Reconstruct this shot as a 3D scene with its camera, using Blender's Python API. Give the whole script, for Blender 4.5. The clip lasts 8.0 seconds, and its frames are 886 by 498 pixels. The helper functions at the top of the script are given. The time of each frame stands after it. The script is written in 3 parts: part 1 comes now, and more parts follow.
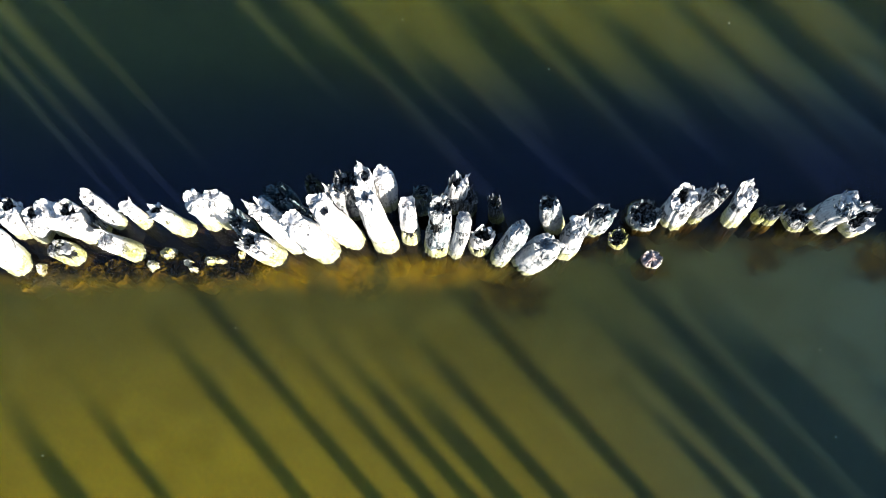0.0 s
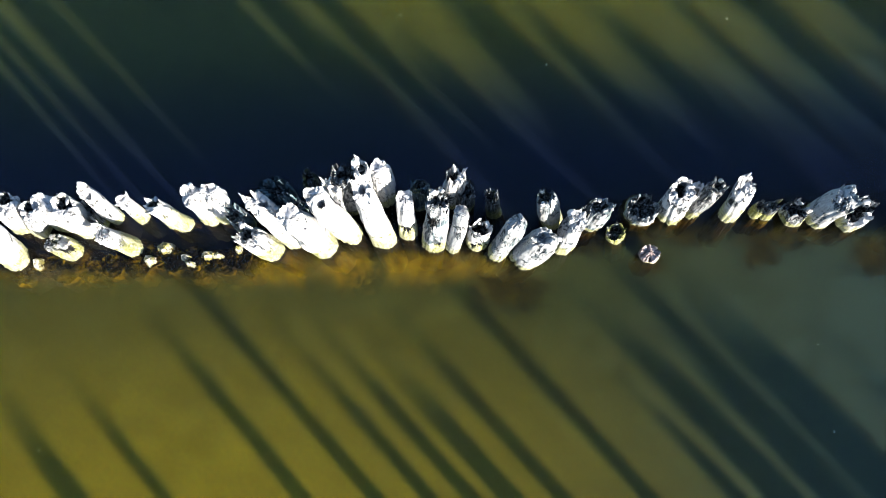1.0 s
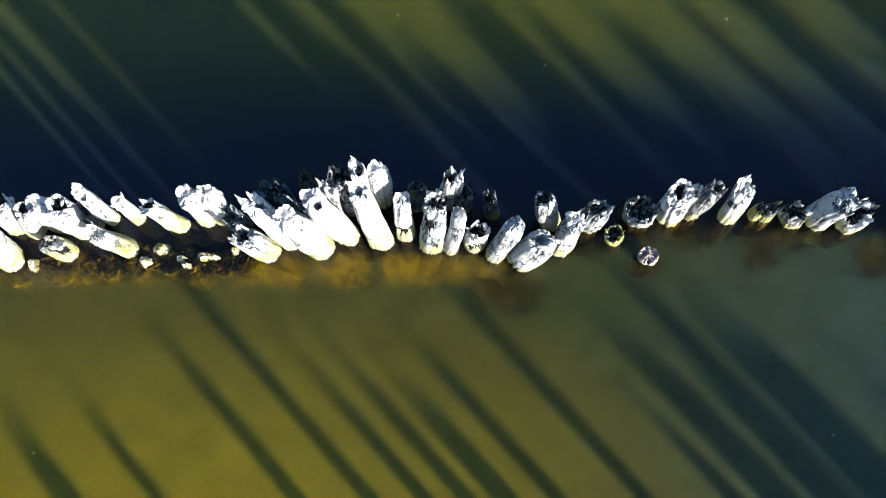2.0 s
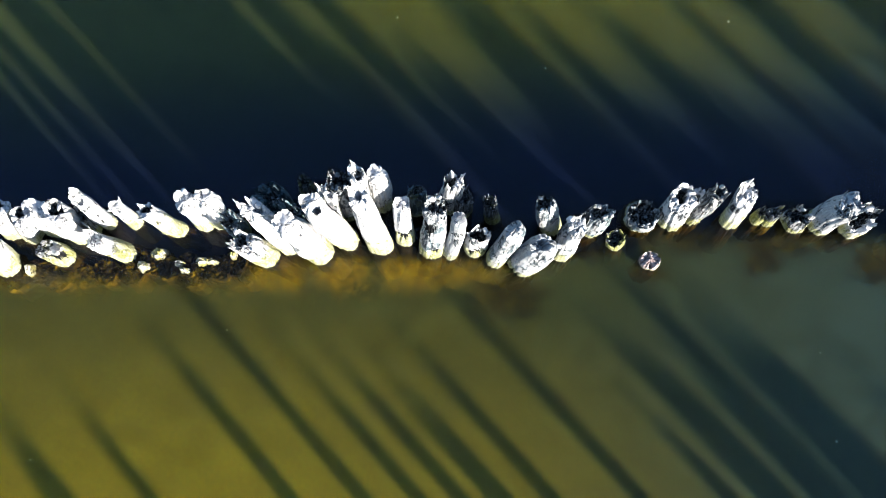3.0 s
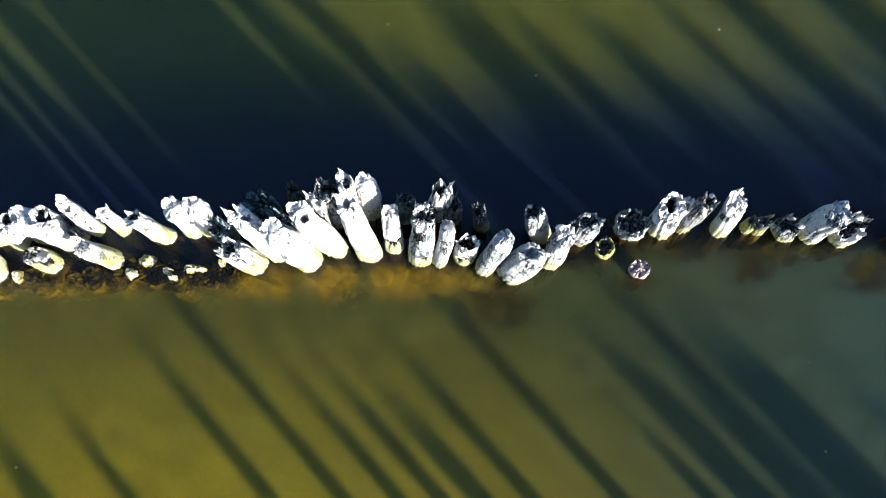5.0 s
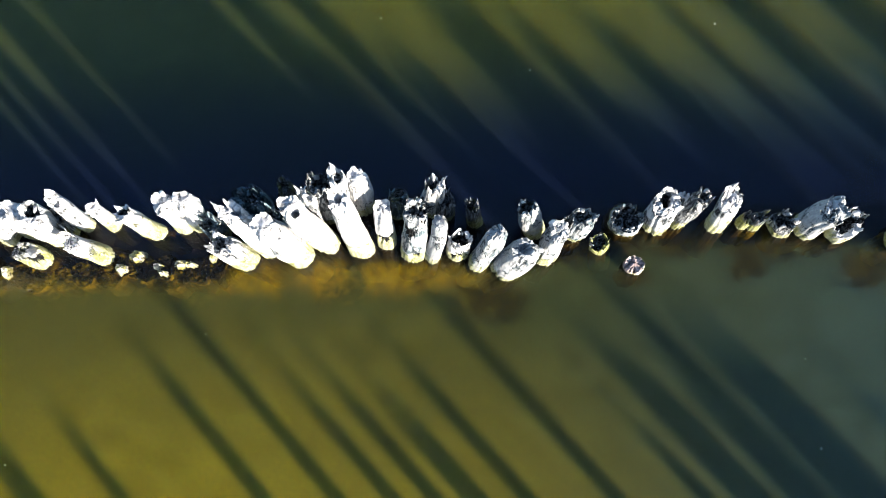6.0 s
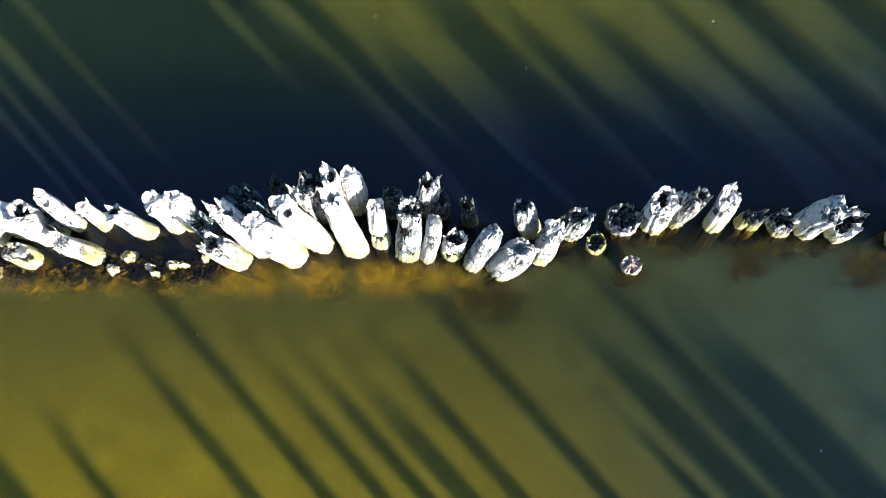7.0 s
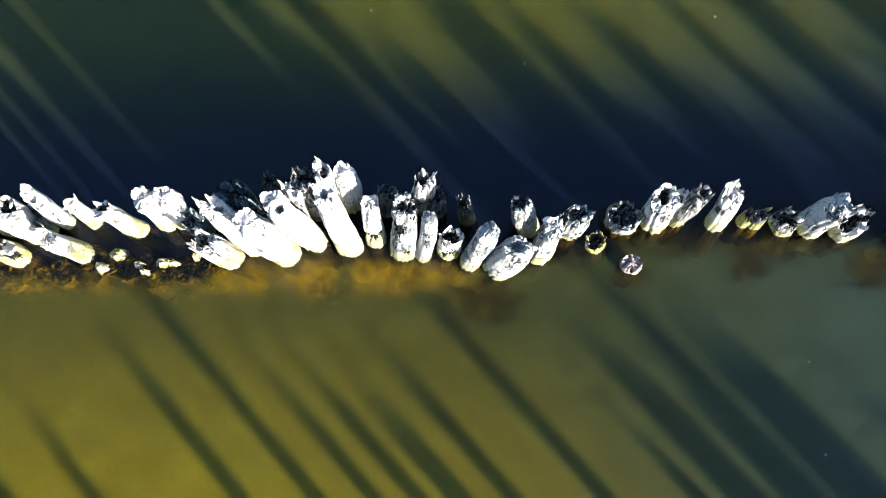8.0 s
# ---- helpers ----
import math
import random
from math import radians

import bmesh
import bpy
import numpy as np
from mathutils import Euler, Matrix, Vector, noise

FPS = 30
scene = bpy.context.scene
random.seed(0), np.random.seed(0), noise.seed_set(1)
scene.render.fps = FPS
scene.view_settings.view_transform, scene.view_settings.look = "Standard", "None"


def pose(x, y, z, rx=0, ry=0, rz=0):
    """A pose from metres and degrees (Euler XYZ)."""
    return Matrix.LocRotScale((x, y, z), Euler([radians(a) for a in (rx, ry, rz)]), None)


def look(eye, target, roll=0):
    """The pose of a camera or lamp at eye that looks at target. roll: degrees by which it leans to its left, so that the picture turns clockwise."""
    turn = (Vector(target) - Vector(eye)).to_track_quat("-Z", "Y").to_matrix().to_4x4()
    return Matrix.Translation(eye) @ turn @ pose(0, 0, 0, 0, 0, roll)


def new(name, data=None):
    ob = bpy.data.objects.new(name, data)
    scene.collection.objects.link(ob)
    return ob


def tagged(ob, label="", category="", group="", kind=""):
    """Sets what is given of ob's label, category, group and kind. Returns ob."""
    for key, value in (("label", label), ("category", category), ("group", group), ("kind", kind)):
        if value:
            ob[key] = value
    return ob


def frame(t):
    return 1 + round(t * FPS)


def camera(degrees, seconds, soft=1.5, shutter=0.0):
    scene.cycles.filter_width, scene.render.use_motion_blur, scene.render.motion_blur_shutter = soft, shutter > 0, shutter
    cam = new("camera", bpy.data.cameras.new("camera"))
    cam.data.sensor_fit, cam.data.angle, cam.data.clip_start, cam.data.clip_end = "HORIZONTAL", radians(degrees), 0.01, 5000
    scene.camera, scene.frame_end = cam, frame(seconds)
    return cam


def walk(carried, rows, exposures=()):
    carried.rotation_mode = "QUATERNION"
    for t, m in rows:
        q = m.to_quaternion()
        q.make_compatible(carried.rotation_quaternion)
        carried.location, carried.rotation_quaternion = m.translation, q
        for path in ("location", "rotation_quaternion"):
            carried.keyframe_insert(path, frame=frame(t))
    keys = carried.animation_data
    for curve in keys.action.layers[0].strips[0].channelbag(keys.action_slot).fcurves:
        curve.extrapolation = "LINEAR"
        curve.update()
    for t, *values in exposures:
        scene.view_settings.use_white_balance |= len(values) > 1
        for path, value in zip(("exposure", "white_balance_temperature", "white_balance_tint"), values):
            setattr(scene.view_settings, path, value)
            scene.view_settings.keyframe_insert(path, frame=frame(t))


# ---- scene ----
cam = camera(50.0, 8.0, soft=0.8)
PATH = [
    (0, (0.01, -2.589, 9.916), (0.007, -2.069, 7.985), -0.4),
    (0.5, (0.038, -2.677, 9.902), (0.032, -2.146, 7.974), -0.6),
    (1, (0.037, -2.696, 9.872), (0.034, -2.165, 7.944), -0.4),
    (1.5, (0.059, -2.66, 9.86), (0.057, -2.134, 7.931), -0.2),
    (3, (0.043, -2.559, 9.767), (0.044, -2.035, 7.837), 0.1),
    (3.5, (0.037, -2.478, 9.78), (0.041, -1.954, 7.85), 0.6),
    (4, (0.076, -2.445, 9.796), (0.081, -1.924, 7.865), 0.7),
    (4.5, (0.107, -2.474, 9.776), (0.112, -1.944, 7.848), 0.7),
    (6, (0.213, -2.506, 9.664), (0.218, -1.979, 7.734), 0.7),
    (6.5, (0.247, -2.505, 9.586), (0.251, -1.976, 7.657), 0.5),
    (7, (0.271, -2.491, 9.546), (0.275, -1.961, 7.617), 0.6),
    (7.5, (0.284, -2.484, 9.448), (0.288, -1.953, 7.52), 0.6),
    (8, (0.326, -2.511, 9.326), (0.327, -1.969, 7.402), 0.4),
]
walk(cam, [(t, look(eye, target, roll)) for t, eye, target, roll in PATH],
     exposures=[(0.0, 2.68, 6400, 10), (1.5, 2.60, 6190, 10), (4.0, 2.63, 6120, 10), (6.5, 2.78, 6440, 10), (8.0, 2.88, 6520, 10)])

# ---- world and sun ----
SUN_AZ = radians(-48.0)      # the sun stands over +x, -y
SUN_EL = radians(12.0)
to_sun = Vector((math.cos(SUN_AZ) * math.cos(SUN_EL), math.sin(SUN_AZ) * math.cos(SUN_EL), math.sin(SUN_EL)))

world = bpy.data.worlds.new("sky")
scene.world = world
world.use_nodes = True
wn = world.node_tree.nodes
sky = wn.new("ShaderNodeTexSky")
sky.sky_type = "NISHITA"
sky.sun_disc = False
sky.sun_elevation = SUN_EL
sky.sun_rotation = radians(138.0)
sky.air_density, sky.dust_density, sky.ozone_density = 1.0, 0.7, 2.8
wn["Background"].inputs["Strength"].default_value = 0.076
world.node_tree.links.new(sky.outputs["Color"], wn["Background"].inputs["Color"])

sun_data = bpy.data.lights.new("sun", "SUN")
sun_data.energy = 4.95
sun_data.angle = radians(2.4)
sun_data.color = (1.0, 0.92, 0.80)
sun = new("sun", sun_data)
sun.matrix_world = look(to_sun * 60, (0, 0, 0))


# ---- materials ----
def material(name):
    m = bpy.data.materials.new(name)
    m.use_nodes = True
    nt = m.node_tree
    nt.nodes.clear()
    return m, nt


def node(nt, kind, **inputs):
    n = nt.nodes.new(kind)
    for key, value in inputs.items():
        n.inputs[key.replace("_", " ")].default_value = value
    return n


def rgb(c):
    return (*c, 1.0)


def noise_tex(nt, vec, scale, detail=4.0, rough=0.55, distort=0.0):
    n = nt.nodes.new("ShaderNodeTexNoise")
    n.inputs["Scale"].default_value = scale
    n.inputs["Detail"].default_value = detail
    n.inputs["Roughness"].default_value = rough
    n.inputs["Distortion"].default_value = distort
    nt.links.new(vec, n.inputs["Vector"])
    return n.outputs["Fac"]


def calc(nt, op, a, b=None, c=None, clamp=False):
    n = nt.nodes.new("ShaderNodeMath")
    n.operation, n.use_clamp = op, clamp
    for i, v in enumerate((a, b, c)):
        if v is None:
            continue
        if isinstance(v, (int, float)):
            n.inputs[i].default_value = v
        else:
            nt.links.new(v, n.inputs[i])
    return n.outputs[0]


def step(nt, v, lo, hi):
    n = nt.nodes.new("ShaderNodeMapRange")
    n.interpolation_type = "SMOOTHSTEP"
    nt.links.new(v, n.inputs["Value"])
    for key, e in (("From Min", lo), ("From Max", hi)):
        if isinstance(e, (int, float)):
            n.inputs[key].default_value = e
        else:
            nt.links.new(e, n.inputs[key])
    return n.outputs["Result"]


def mix(nt, fac, a, b):
    n = nt.nodes.new("ShaderNodeMix")
    n.data_type = "RGBA"
    for sock, v in ((n.inputs["Factor"], fac), (n.inputs["A"], a), (n.inputs["B"], b)):
        if isinstance(v, (int, float)):
            sock.default_value = v
        elif isinstance(v, tuple):
            sock.default_value = rgb(v)
        else:
            nt.links.new(v, sock)
    return n.outputs["Result"]


def stretched(nt, vec, sx, sy, sz):
    n = nt.nodes.new("ShaderNodeMapping")
    n.inputs["Scale"].default_value = (sx, sy, sz)
    nt.links.new(vec, n.inputs["Vector"])
    return n.outputs["Vector"]


def prop(nt, name):
    """A number that each object carries for itself."""
    n = nt.nodes.new("ShaderNodeAttribute")
    n.attribute_type, n.attribute_name = "OBJECT", name
    return n.outputs["Fac"]


def finish(nt, color, rough, height=None, strength=0.5, distance=0.01, spec=0.3):
    b = nt.nodes.new("ShaderNodeBsdfPrincipled")
    for sock, v in ((b.inputs["Base Color"], color), (b.inputs["Roughness"], rough)):
        if isinstance(v, (int, float)):
            sock.default_value = v
        elif isinstance(v, tuple):
            sock.default_value = rgb(v)
        else:
            nt.links.new(v, sock)
    b.inputs["Specular IOR Level"].default_value = spec
    if height is not None:
        bump = nt.nodes.new("ShaderNodeBump")
        bump.inputs["Strength"].default_value = strength
        bump.inputs["Distance"].default_value = distance
        nt.links.new(height, bump.inputs["Height"])
        nt.links.new(bump.outputs["Normal"], b.inputs["Normal"])
    out = nt.nodes.new("ShaderNodeOutputMaterial")
    nt.links.new(b.outputs[0], out.inputs["Surface"])


def piling_material():
    """Weathered piling wood under bird droppings, an algae band at the waterline, brown slime below it."""
    m, nt = material("piling_wood")
    tc = nt.nodes.new("ShaderNodeTexCoord")
    geo = nt.nodes.new("ShaderNodeNewGeometry")
    info = nt.nodes.new("ShaderNodeObjectInfo")
    shift = nt.nodes.new("ShaderNodeVectorMath")
    shift.operation = "ADD"
    rnd = calc(nt, "MULTIPLY", info.outputs["Random"], 37.0)
    comb = nt.nodes.new("ShaderNodeCombineXYZ")
    for i in range(3):
        nt.links.new(rnd, comb.inputs[i])
    nt.links.new(tc.outputs["Object"], shift.inputs[0])
    nt.links.new(comb.outputs[0], shift.inputs[1])
    vec = shift.outputs[0]
    grain = stretched(nt, vec, 1, 1, 0.10)
    fine = noise_tex(nt, grain, 55, 5, 0.65)
    streak = noise_tex(nt, stretched(nt, vec, 1, 1, 0.22), 13, 5, 0.6, 0.6)
    patch = noise_tex(nt, vec, 7.5, 5, 0.6, 0.4)
    speck = noise_tex(nt, vec, 42, 3, 0.6)
    wood = mix(nt, step(nt, fine, 0.40, 0.75), (0.009, 0.0090, 0.0095), (0.19, 0.205, 0.22))
    wood = mix(nt, step(nt, patch, 0.5, 0.75), wood, mix(nt, step(nt, prop(nt, "droppings"), 0.55, 0.35), (0.012, 0.016, 0.010), (0.085, 0.088, 0.016)))
    # droppings run down in streaks and lie in patches
    thin = step(nt, prop(nt, "droppings"), 1.0, 0.55)
    lime = mix(nt, step(nt, fine, 0.28, 0.60), mix(nt, thin, (0.245, 0.240, 0.235), (0.13, 0.131, 0.131)), mix(nt, thin, (0.34, 0.333, 0.325), (0.25, 0.248, 0.244)))
    # worn patches, where the fibres of the wood come through as dark hairs
    worn = step(nt, noise_tex(nt, vec, 4.5, 5, 0.62, 0.9), calc(nt, "MULTIPLY_ADD", thin, -0.22, 0.60), calc(nt, "MULTIPLY_ADD", thin, -0.22, 0.66))
    grime = noise_tex(nt, stretched(nt, vec, 1, 1, 0.14), 17, 5, 0.68, 0.8)
    hair = calc(nt, "ABSOLUTE", calc(nt, "SUBTRACT", noise_tex(nt, stretched(nt, vec, 1, 1, 0.12), 20, 4, 0.65, 0.9), 0.5))
    hairs = calc(nt, "SUBTRACT", 1.0, step(nt, hair, 0.024, 0.055))
    lime = mix(nt, calc(nt, "MULTIPLY", worn, calc(nt, "MULTIPLY", step(nt, grime, 0.47, 0.55), 0.9)), lime, (0.050, 0.057, 0.063))
    lime = mix(nt, calc(nt, "MULTIPLY", worn, hairs), lime, (0.007, 0.008, 0.009))
    seam = calc(nt, "ABSOLUTE", calc(nt, "SUBTRACT", noise_tex(nt, stretched(nt, vec, 1, 1, 0.16), 16, 3, 0.6, 1.0), 0.5))
    lime = mix(nt, calc(nt, "MULTIPLY", calc(nt, "SUBTRACT", 1.0, step(nt, seam, 0.004, 0.018)), step(nt, patch, 0.46, 0.58)), lime, (0.008, 0.0075, 0.007))
    cover = calc(nt, "ADD", calc(nt, "MULTIPLY", streak, 0.62), calc(nt, "MULTIPLY", patch, 0.38))
    edge = calc(nt, "SUBTRACT", 0.86, calc(nt, "MULTIPLY", prop(nt, "droppings"), 0.72))
    color = mix(nt, step(nt, cover, edge, calc(nt, "ADD", edge, 0.07)), wood, lime)
    # weathered bare wood in pale and dark fibres, blue skylit shade painted into it
    slab = mix(nt, step(nt, streak, 0.42, 0.60), (0.010, 0.018, 0.022), (0.085, 0.130, 0.150))
    slab = mix(nt, step(nt, fine, 0.58, 0.68), slab, (0.24, 0.28, 0.29))
    color = mix(nt, calc(nt, "MULTIPLY", prop(nt, "slate"), step(nt, patch, 0.66, 0.52)), color, slab)
    # a blush of rust in the wood
    color = mix(nt, calc(nt, "MULTIPLY", prop(nt, "rosy"), 0.6), color, mix(nt, step(nt, speck, 0.35, 0.6), (0.075, 0.045, 0.042), (0.28, 0.205, 0.195)))
    # algae band
    sep = nt.nodes.new("ShaderNodeSeparateXYZ")
    nt.links.new(geo.outputs["Position"], sep.inputs[0])
    z = sep.outputs["Z"]
    line = calc(nt, "ADD", z, calc(nt, "MULTIPLY", calc(nt, "SUBTRACT", 0.5, patch), 0.45))
    line = calc(nt, "ADD", line, calc(nt, "MULTIPLY", calc(nt, "SUBTRACT", 0.5, speck), 0.10))
    tide = prop(nt, "tide")
    band = calc(nt, "SUBTRACT", 1.0, step(nt, line, calc(nt, "MULTIPLY", tide, 0.35), tide))
    algae = mix(nt, step(nt, speck, 0.42, 0.62), (0.10, 0.10, 0.020), (0.23, 0.225, 0.085))
    color = mix(nt, calc(nt, "MULTIPLY", band, 0.75), color, algae)
    weed = mix(nt, step(nt, patch, 0.36, 0.58), (0.002, 0.0012, 0.0004), mix(nt, step(nt, thin, 0.2, 0.5), (0.005, 0.0034, 0.0012), (0.016, 0.0095, 0.0003)))
    moss = mix(nt, step(nt, noise_tex(nt, vec, 8, 5, 0.6, 0.9), 0.42, 0.68), (0.006, 0.0036, 0.0020), (0.135, 0.088, 0.003))
    weed = mix(nt, step(nt, prop(nt, "droppings"), 0.3, 0.12), weed, moss)
    slime = mix(nt, calc(nt, "SUBTRACT", 1.0, step(nt, line, -0.12, -0.045)), (0.004, 0.003, 0.0015), weed)
    color = mix(nt, calc(nt, "SUBTRACT", 1.0, step(nt, z, -0.012, 0.008)), color, slime)
    finish(nt, color, 0.85, calc(nt, "ADD", calc(nt, "MULTIPLY", fine, 0.6), calc(nt, "MULTIPLY", speck, 0.4)), 0.35, 0.012, 0.04)
    return m


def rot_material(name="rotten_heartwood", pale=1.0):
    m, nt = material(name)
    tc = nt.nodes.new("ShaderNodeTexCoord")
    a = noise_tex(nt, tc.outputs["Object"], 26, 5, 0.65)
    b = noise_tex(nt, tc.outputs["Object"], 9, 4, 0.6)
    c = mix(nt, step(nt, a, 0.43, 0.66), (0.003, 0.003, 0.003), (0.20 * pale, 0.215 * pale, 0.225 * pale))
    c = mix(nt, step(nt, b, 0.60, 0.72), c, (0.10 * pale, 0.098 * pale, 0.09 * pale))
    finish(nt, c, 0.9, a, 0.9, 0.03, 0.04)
    return m


def lime_material():
    m, nt = material("dried_droppings")
    tc = nt.nodes.new("ShaderNodeTexCoord")
    a = noise_tex(nt, tc.outputs["Object"], 30, 5, 0.65)
    b = noise_tex(nt, tc.outputs["Object"], 11, 4, 0.6)
    c = mix(nt, step(nt, a, 0.36, 0.6), (0.04, 0.038, 0.035), (0.25, 0.246, 0.238))
    c = mix(nt, step(nt, b, 0.60, 0.74), c, (0.015, 0.014, 0.013))
    finish(nt, c, 0.9, a, 0.8, 0.02)
    return m


def cake_material():
    """Droppings caked thick and white on the heads, with black cracks where the wood has split."""
    m, nt = material("caked_droppings")
    tc = nt.nodes.new("ShaderNodeTexCoord")
    vec = tc.outputs["Object"]
    a = noise_tex(nt, vec, 26, 5, 0.65)
    b = noise_tex(nt, vec, 8, 5, 0.65, 0.6)
    c = mix(nt, step(nt, a, 0.30, 0.62), (0.225, 0.220, 0.216), (0.42, 0.410, 0.401))
    split = calc(nt, "ABSOLUTE", calc(nt, "SUBTRACT", noise_tex(nt, vec, 11, 5, 0.65, 1.0), 0.5))
    c = mix(nt, calc(nt, "MULTIPLY", calc(nt, "SUBTRACT", 1.0, step(nt, split, 0.010, 0.042)), step(nt, b, 0.48, 0.58)), c, (0.012, 0.012, 0.013))
    c = mix(nt, calc(nt, "MULTIPLY", step(nt, b, 0.60, 0.68), 0.75), c, (0.035, 0.036, 0.036))
    finish(nt, c, 0.9, a, 0.25, 0.010, 0.1)
    return m


def barnacle_material():
    m, nt = material("barnacle_shell")
    tc = nt.nodes.new("ShaderNodeTexCoord")
    a = noise_tex(nt, tc.outputs["Object"], 60, 3, 0.6)
    c = mix(nt, step(nt, a, 0.4, 0.6), (0.08, 0.075, 0.03), (0.22, 0.21, 0.16))
    finish(nt, c, 0.8, a, 0.6, 0.01)
    return m


def murk_color(nt, clear=False):
    """Yellow silt over a shoal to the south-west, greener and bluer water to the east, in slow clouds."""
    geo = nt.nodes.new("ShaderNodeNewGeometry")
    pos = geo.outputs["Position"]
    slow = noise_tex(nt, pos, 0.28, 3, 0.5, 0.6)
    wisp = noise_tex(nt, pos, 1.1, 6, 0.62, 1.0)
    sep = nt.nodes.new("ShaderNodeSeparateXYZ")
    nt.links.new(pos, sep.inputs[0])
    away = nt.nodes.new("ShaderNodeVectorMath")
    away.operation = "DISTANCE"
    nt.links.new(stretched(nt, pos, 0.65, 1.5, 0.2), away.inputs[0])
    away.inputs[1].default_value = (-2.1, -4.5, 0)
    clouds = calc(nt, "MULTIPLY", calc(nt, "SUBTRACT", calc(nt, "ADD", calc(nt, "MULTIPLY", slow, 0.5), calc(nt, "MULTIPLY", wisp, 0.5)), 0.5), 2.0)
    near = calc(nt, "SUBTRACT", 1.0, step(nt, calc(nt, "SUBTRACT", away.outputs["Value"], clouds), 0.3, 5.2))
    east = step(nt, calc(nt, "ADD", sep.outputs["X"], calc(nt, "MULTIPLY", clouds, 2.0)), 0.6, 5.4)
    south = calc(nt, "SUBTRACT", 1.0, step(nt, sep.outputs["Y"], -0.5, 1.5))
    # painted shade of the row: darker, bluer water behind it, fading to silt northwards
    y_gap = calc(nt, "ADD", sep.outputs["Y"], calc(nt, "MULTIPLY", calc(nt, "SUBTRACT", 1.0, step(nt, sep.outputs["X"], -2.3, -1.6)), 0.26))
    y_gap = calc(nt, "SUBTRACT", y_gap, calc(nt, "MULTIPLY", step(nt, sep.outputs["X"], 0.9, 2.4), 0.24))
    row_shade = calc(nt, "MULTIPLY", step(nt, y_gap, -0.05, 0.25), calc(nt, "SUBTRACT", 1.0, step(nt, calc(nt, "ADD", sep.outputs["Y"], calc(nt, "MULTIPLY", clouds, 0.8)), 0.8, 2.6)))
    # orange-brown patches along the foot of the row, thick in the west
    fray = noise_tex(nt, pos, 3.2, 6, 0.65, 0.8)
    y = calc(nt, "ADD", sep.outputs["Y"], calc(nt, "MULTIPLY", calc(nt, "SUBTRACT", fray, 0.5), 0.7))
    foot = calc(nt, "MULTIPLY", step(nt, y, -0.42, -0.18), calc(nt, "SUBTRACT", 1.0, step(nt, calc(nt, "ADD", y_gap, calc(nt, "MULTIPLY", calc(nt, "SUBTRACT", fray, 0.5), 0.3)), -0.04, 0.14)))
    west = calc(nt, "SUBTRACT", 1.0, step(nt, sep.outputs["X"], -0.2, 1.2))
    gust = step(nt, noise_tex(nt, stretched(nt, pos, 1, 0.25, 1), 2.4, 3, 0.5), 0.38, 0.54)
    orange_share = calc(nt, "MULTIPLY", calc(nt, "MULTIPLY", foot, west), calc(nt, "MULTIPLY_ADD", gust, 0.76, 0.17))
    orange = mix(nt, step(nt, noise_tex(nt, pos, 9.0, 6, 0.7, 0.6), 0.38, 0.62), (0.055, 0.032, 0.0025), (0.44, 0.28, 0.003))
    # reflections of the eastern pilings, painted as ragged dark brown patches in the water
    ragged = calc(nt, "MULTIPLY", calc(nt, "SUBTRACT", noise_tex(nt, pos, 7.5, 7, 0.78, 0.9), 0.5), 4.2)
    reflections = 0.0
    for wx, wy, ax, ay in ((0.72, -0.40, 0.46, 0.26), (2.22, -0.14, 0.24, 0.14), (2.75, 0.22, 0.42, 0.16), (3.62, 0.18, 0.56, 0.20), (3.45, -0.04, 0.24, 0.16), (4.72, -0.02, 0.34, 0.30), (1.55, 0.12, 0.34, 0.16), (2.05, 0.22, 0.40, 0.16), (4.2, 0.22, 0.45, 0.14)):
        gap = nt.nodes.new("ShaderNodeVectorMath")
        gap.operation = "DISTANCE"
        nt.links.new(stretched(nt, pos, 1 / ax, 1 / ay, 0), gap.inputs[0])
        gap.inputs[1].default_value = (wx / ax, wy / ay, 0)
        here = calc(nt, "SUBTRACT", 1.0, step(nt, calc(nt, "ADD", gap.outputs["Value"], ragged), 0.72, 0.98))
        reflections = here if isinstance(reflections, float) else calc(nt, "MAXIMUM", reflections, here)
    brown = mix(nt, step(nt, noise_tex(nt, pos, 7.5, 6, 0.72, 0.6), 0.42, 0.62), (0.0042, 0.0040, 0.0008), (0.078, 0.060, 0.0016))
    if clear:
        c = mix(nt, east, (0.03828, 0.05568, 0.01914), (0.024, 0.056, 0.056))
        c = mix(nt, near, c, (0.1044, 0.09744, 0.00696))
        c = mix(nt, row_shade, c, (0.0045, 0.0100, 0.036))
        return mix(nt, calc(nt, "MULTIPLY", reflections, 0.8), mix(nt, calc(nt, "MULTIPLY", orange_share, 0.8), c, orange), brown)
    olive = mix(nt, step(nt, clouds, -0.3, 0.3), (0.048, 0.0530, 0.0090), (0.061, 0.0625, 0.0085))
    olive = mix(nt, step(nt, sep.outputs["Y"], 0.2, 0.8), olive, (0.024, 0.040, 0.024))
    olive = mix(nt, step(nt, sep.outputs["Y"], 1.4, 3.2), olive, mix(nt, step(nt, sep.outputs["X"], -2.4, -0.6), (0.078, 0.098, 0.030), mix(nt, east, (0.116, 0.120, 0.011), (0.090, 0.096, 0.009))))
    olive = mix(nt, calc(nt, "MULTIPLY", east, south), olive, (0.047, 0.069, 0.044))
    silt = mix(nt, near, olive, (0.238, 0.196, 0.0085))
    silt = mix(nt, row_shade, silt, (0.0050, 0.0090, 0.0320))
    silt = mix(nt, orange_share, silt, orange)
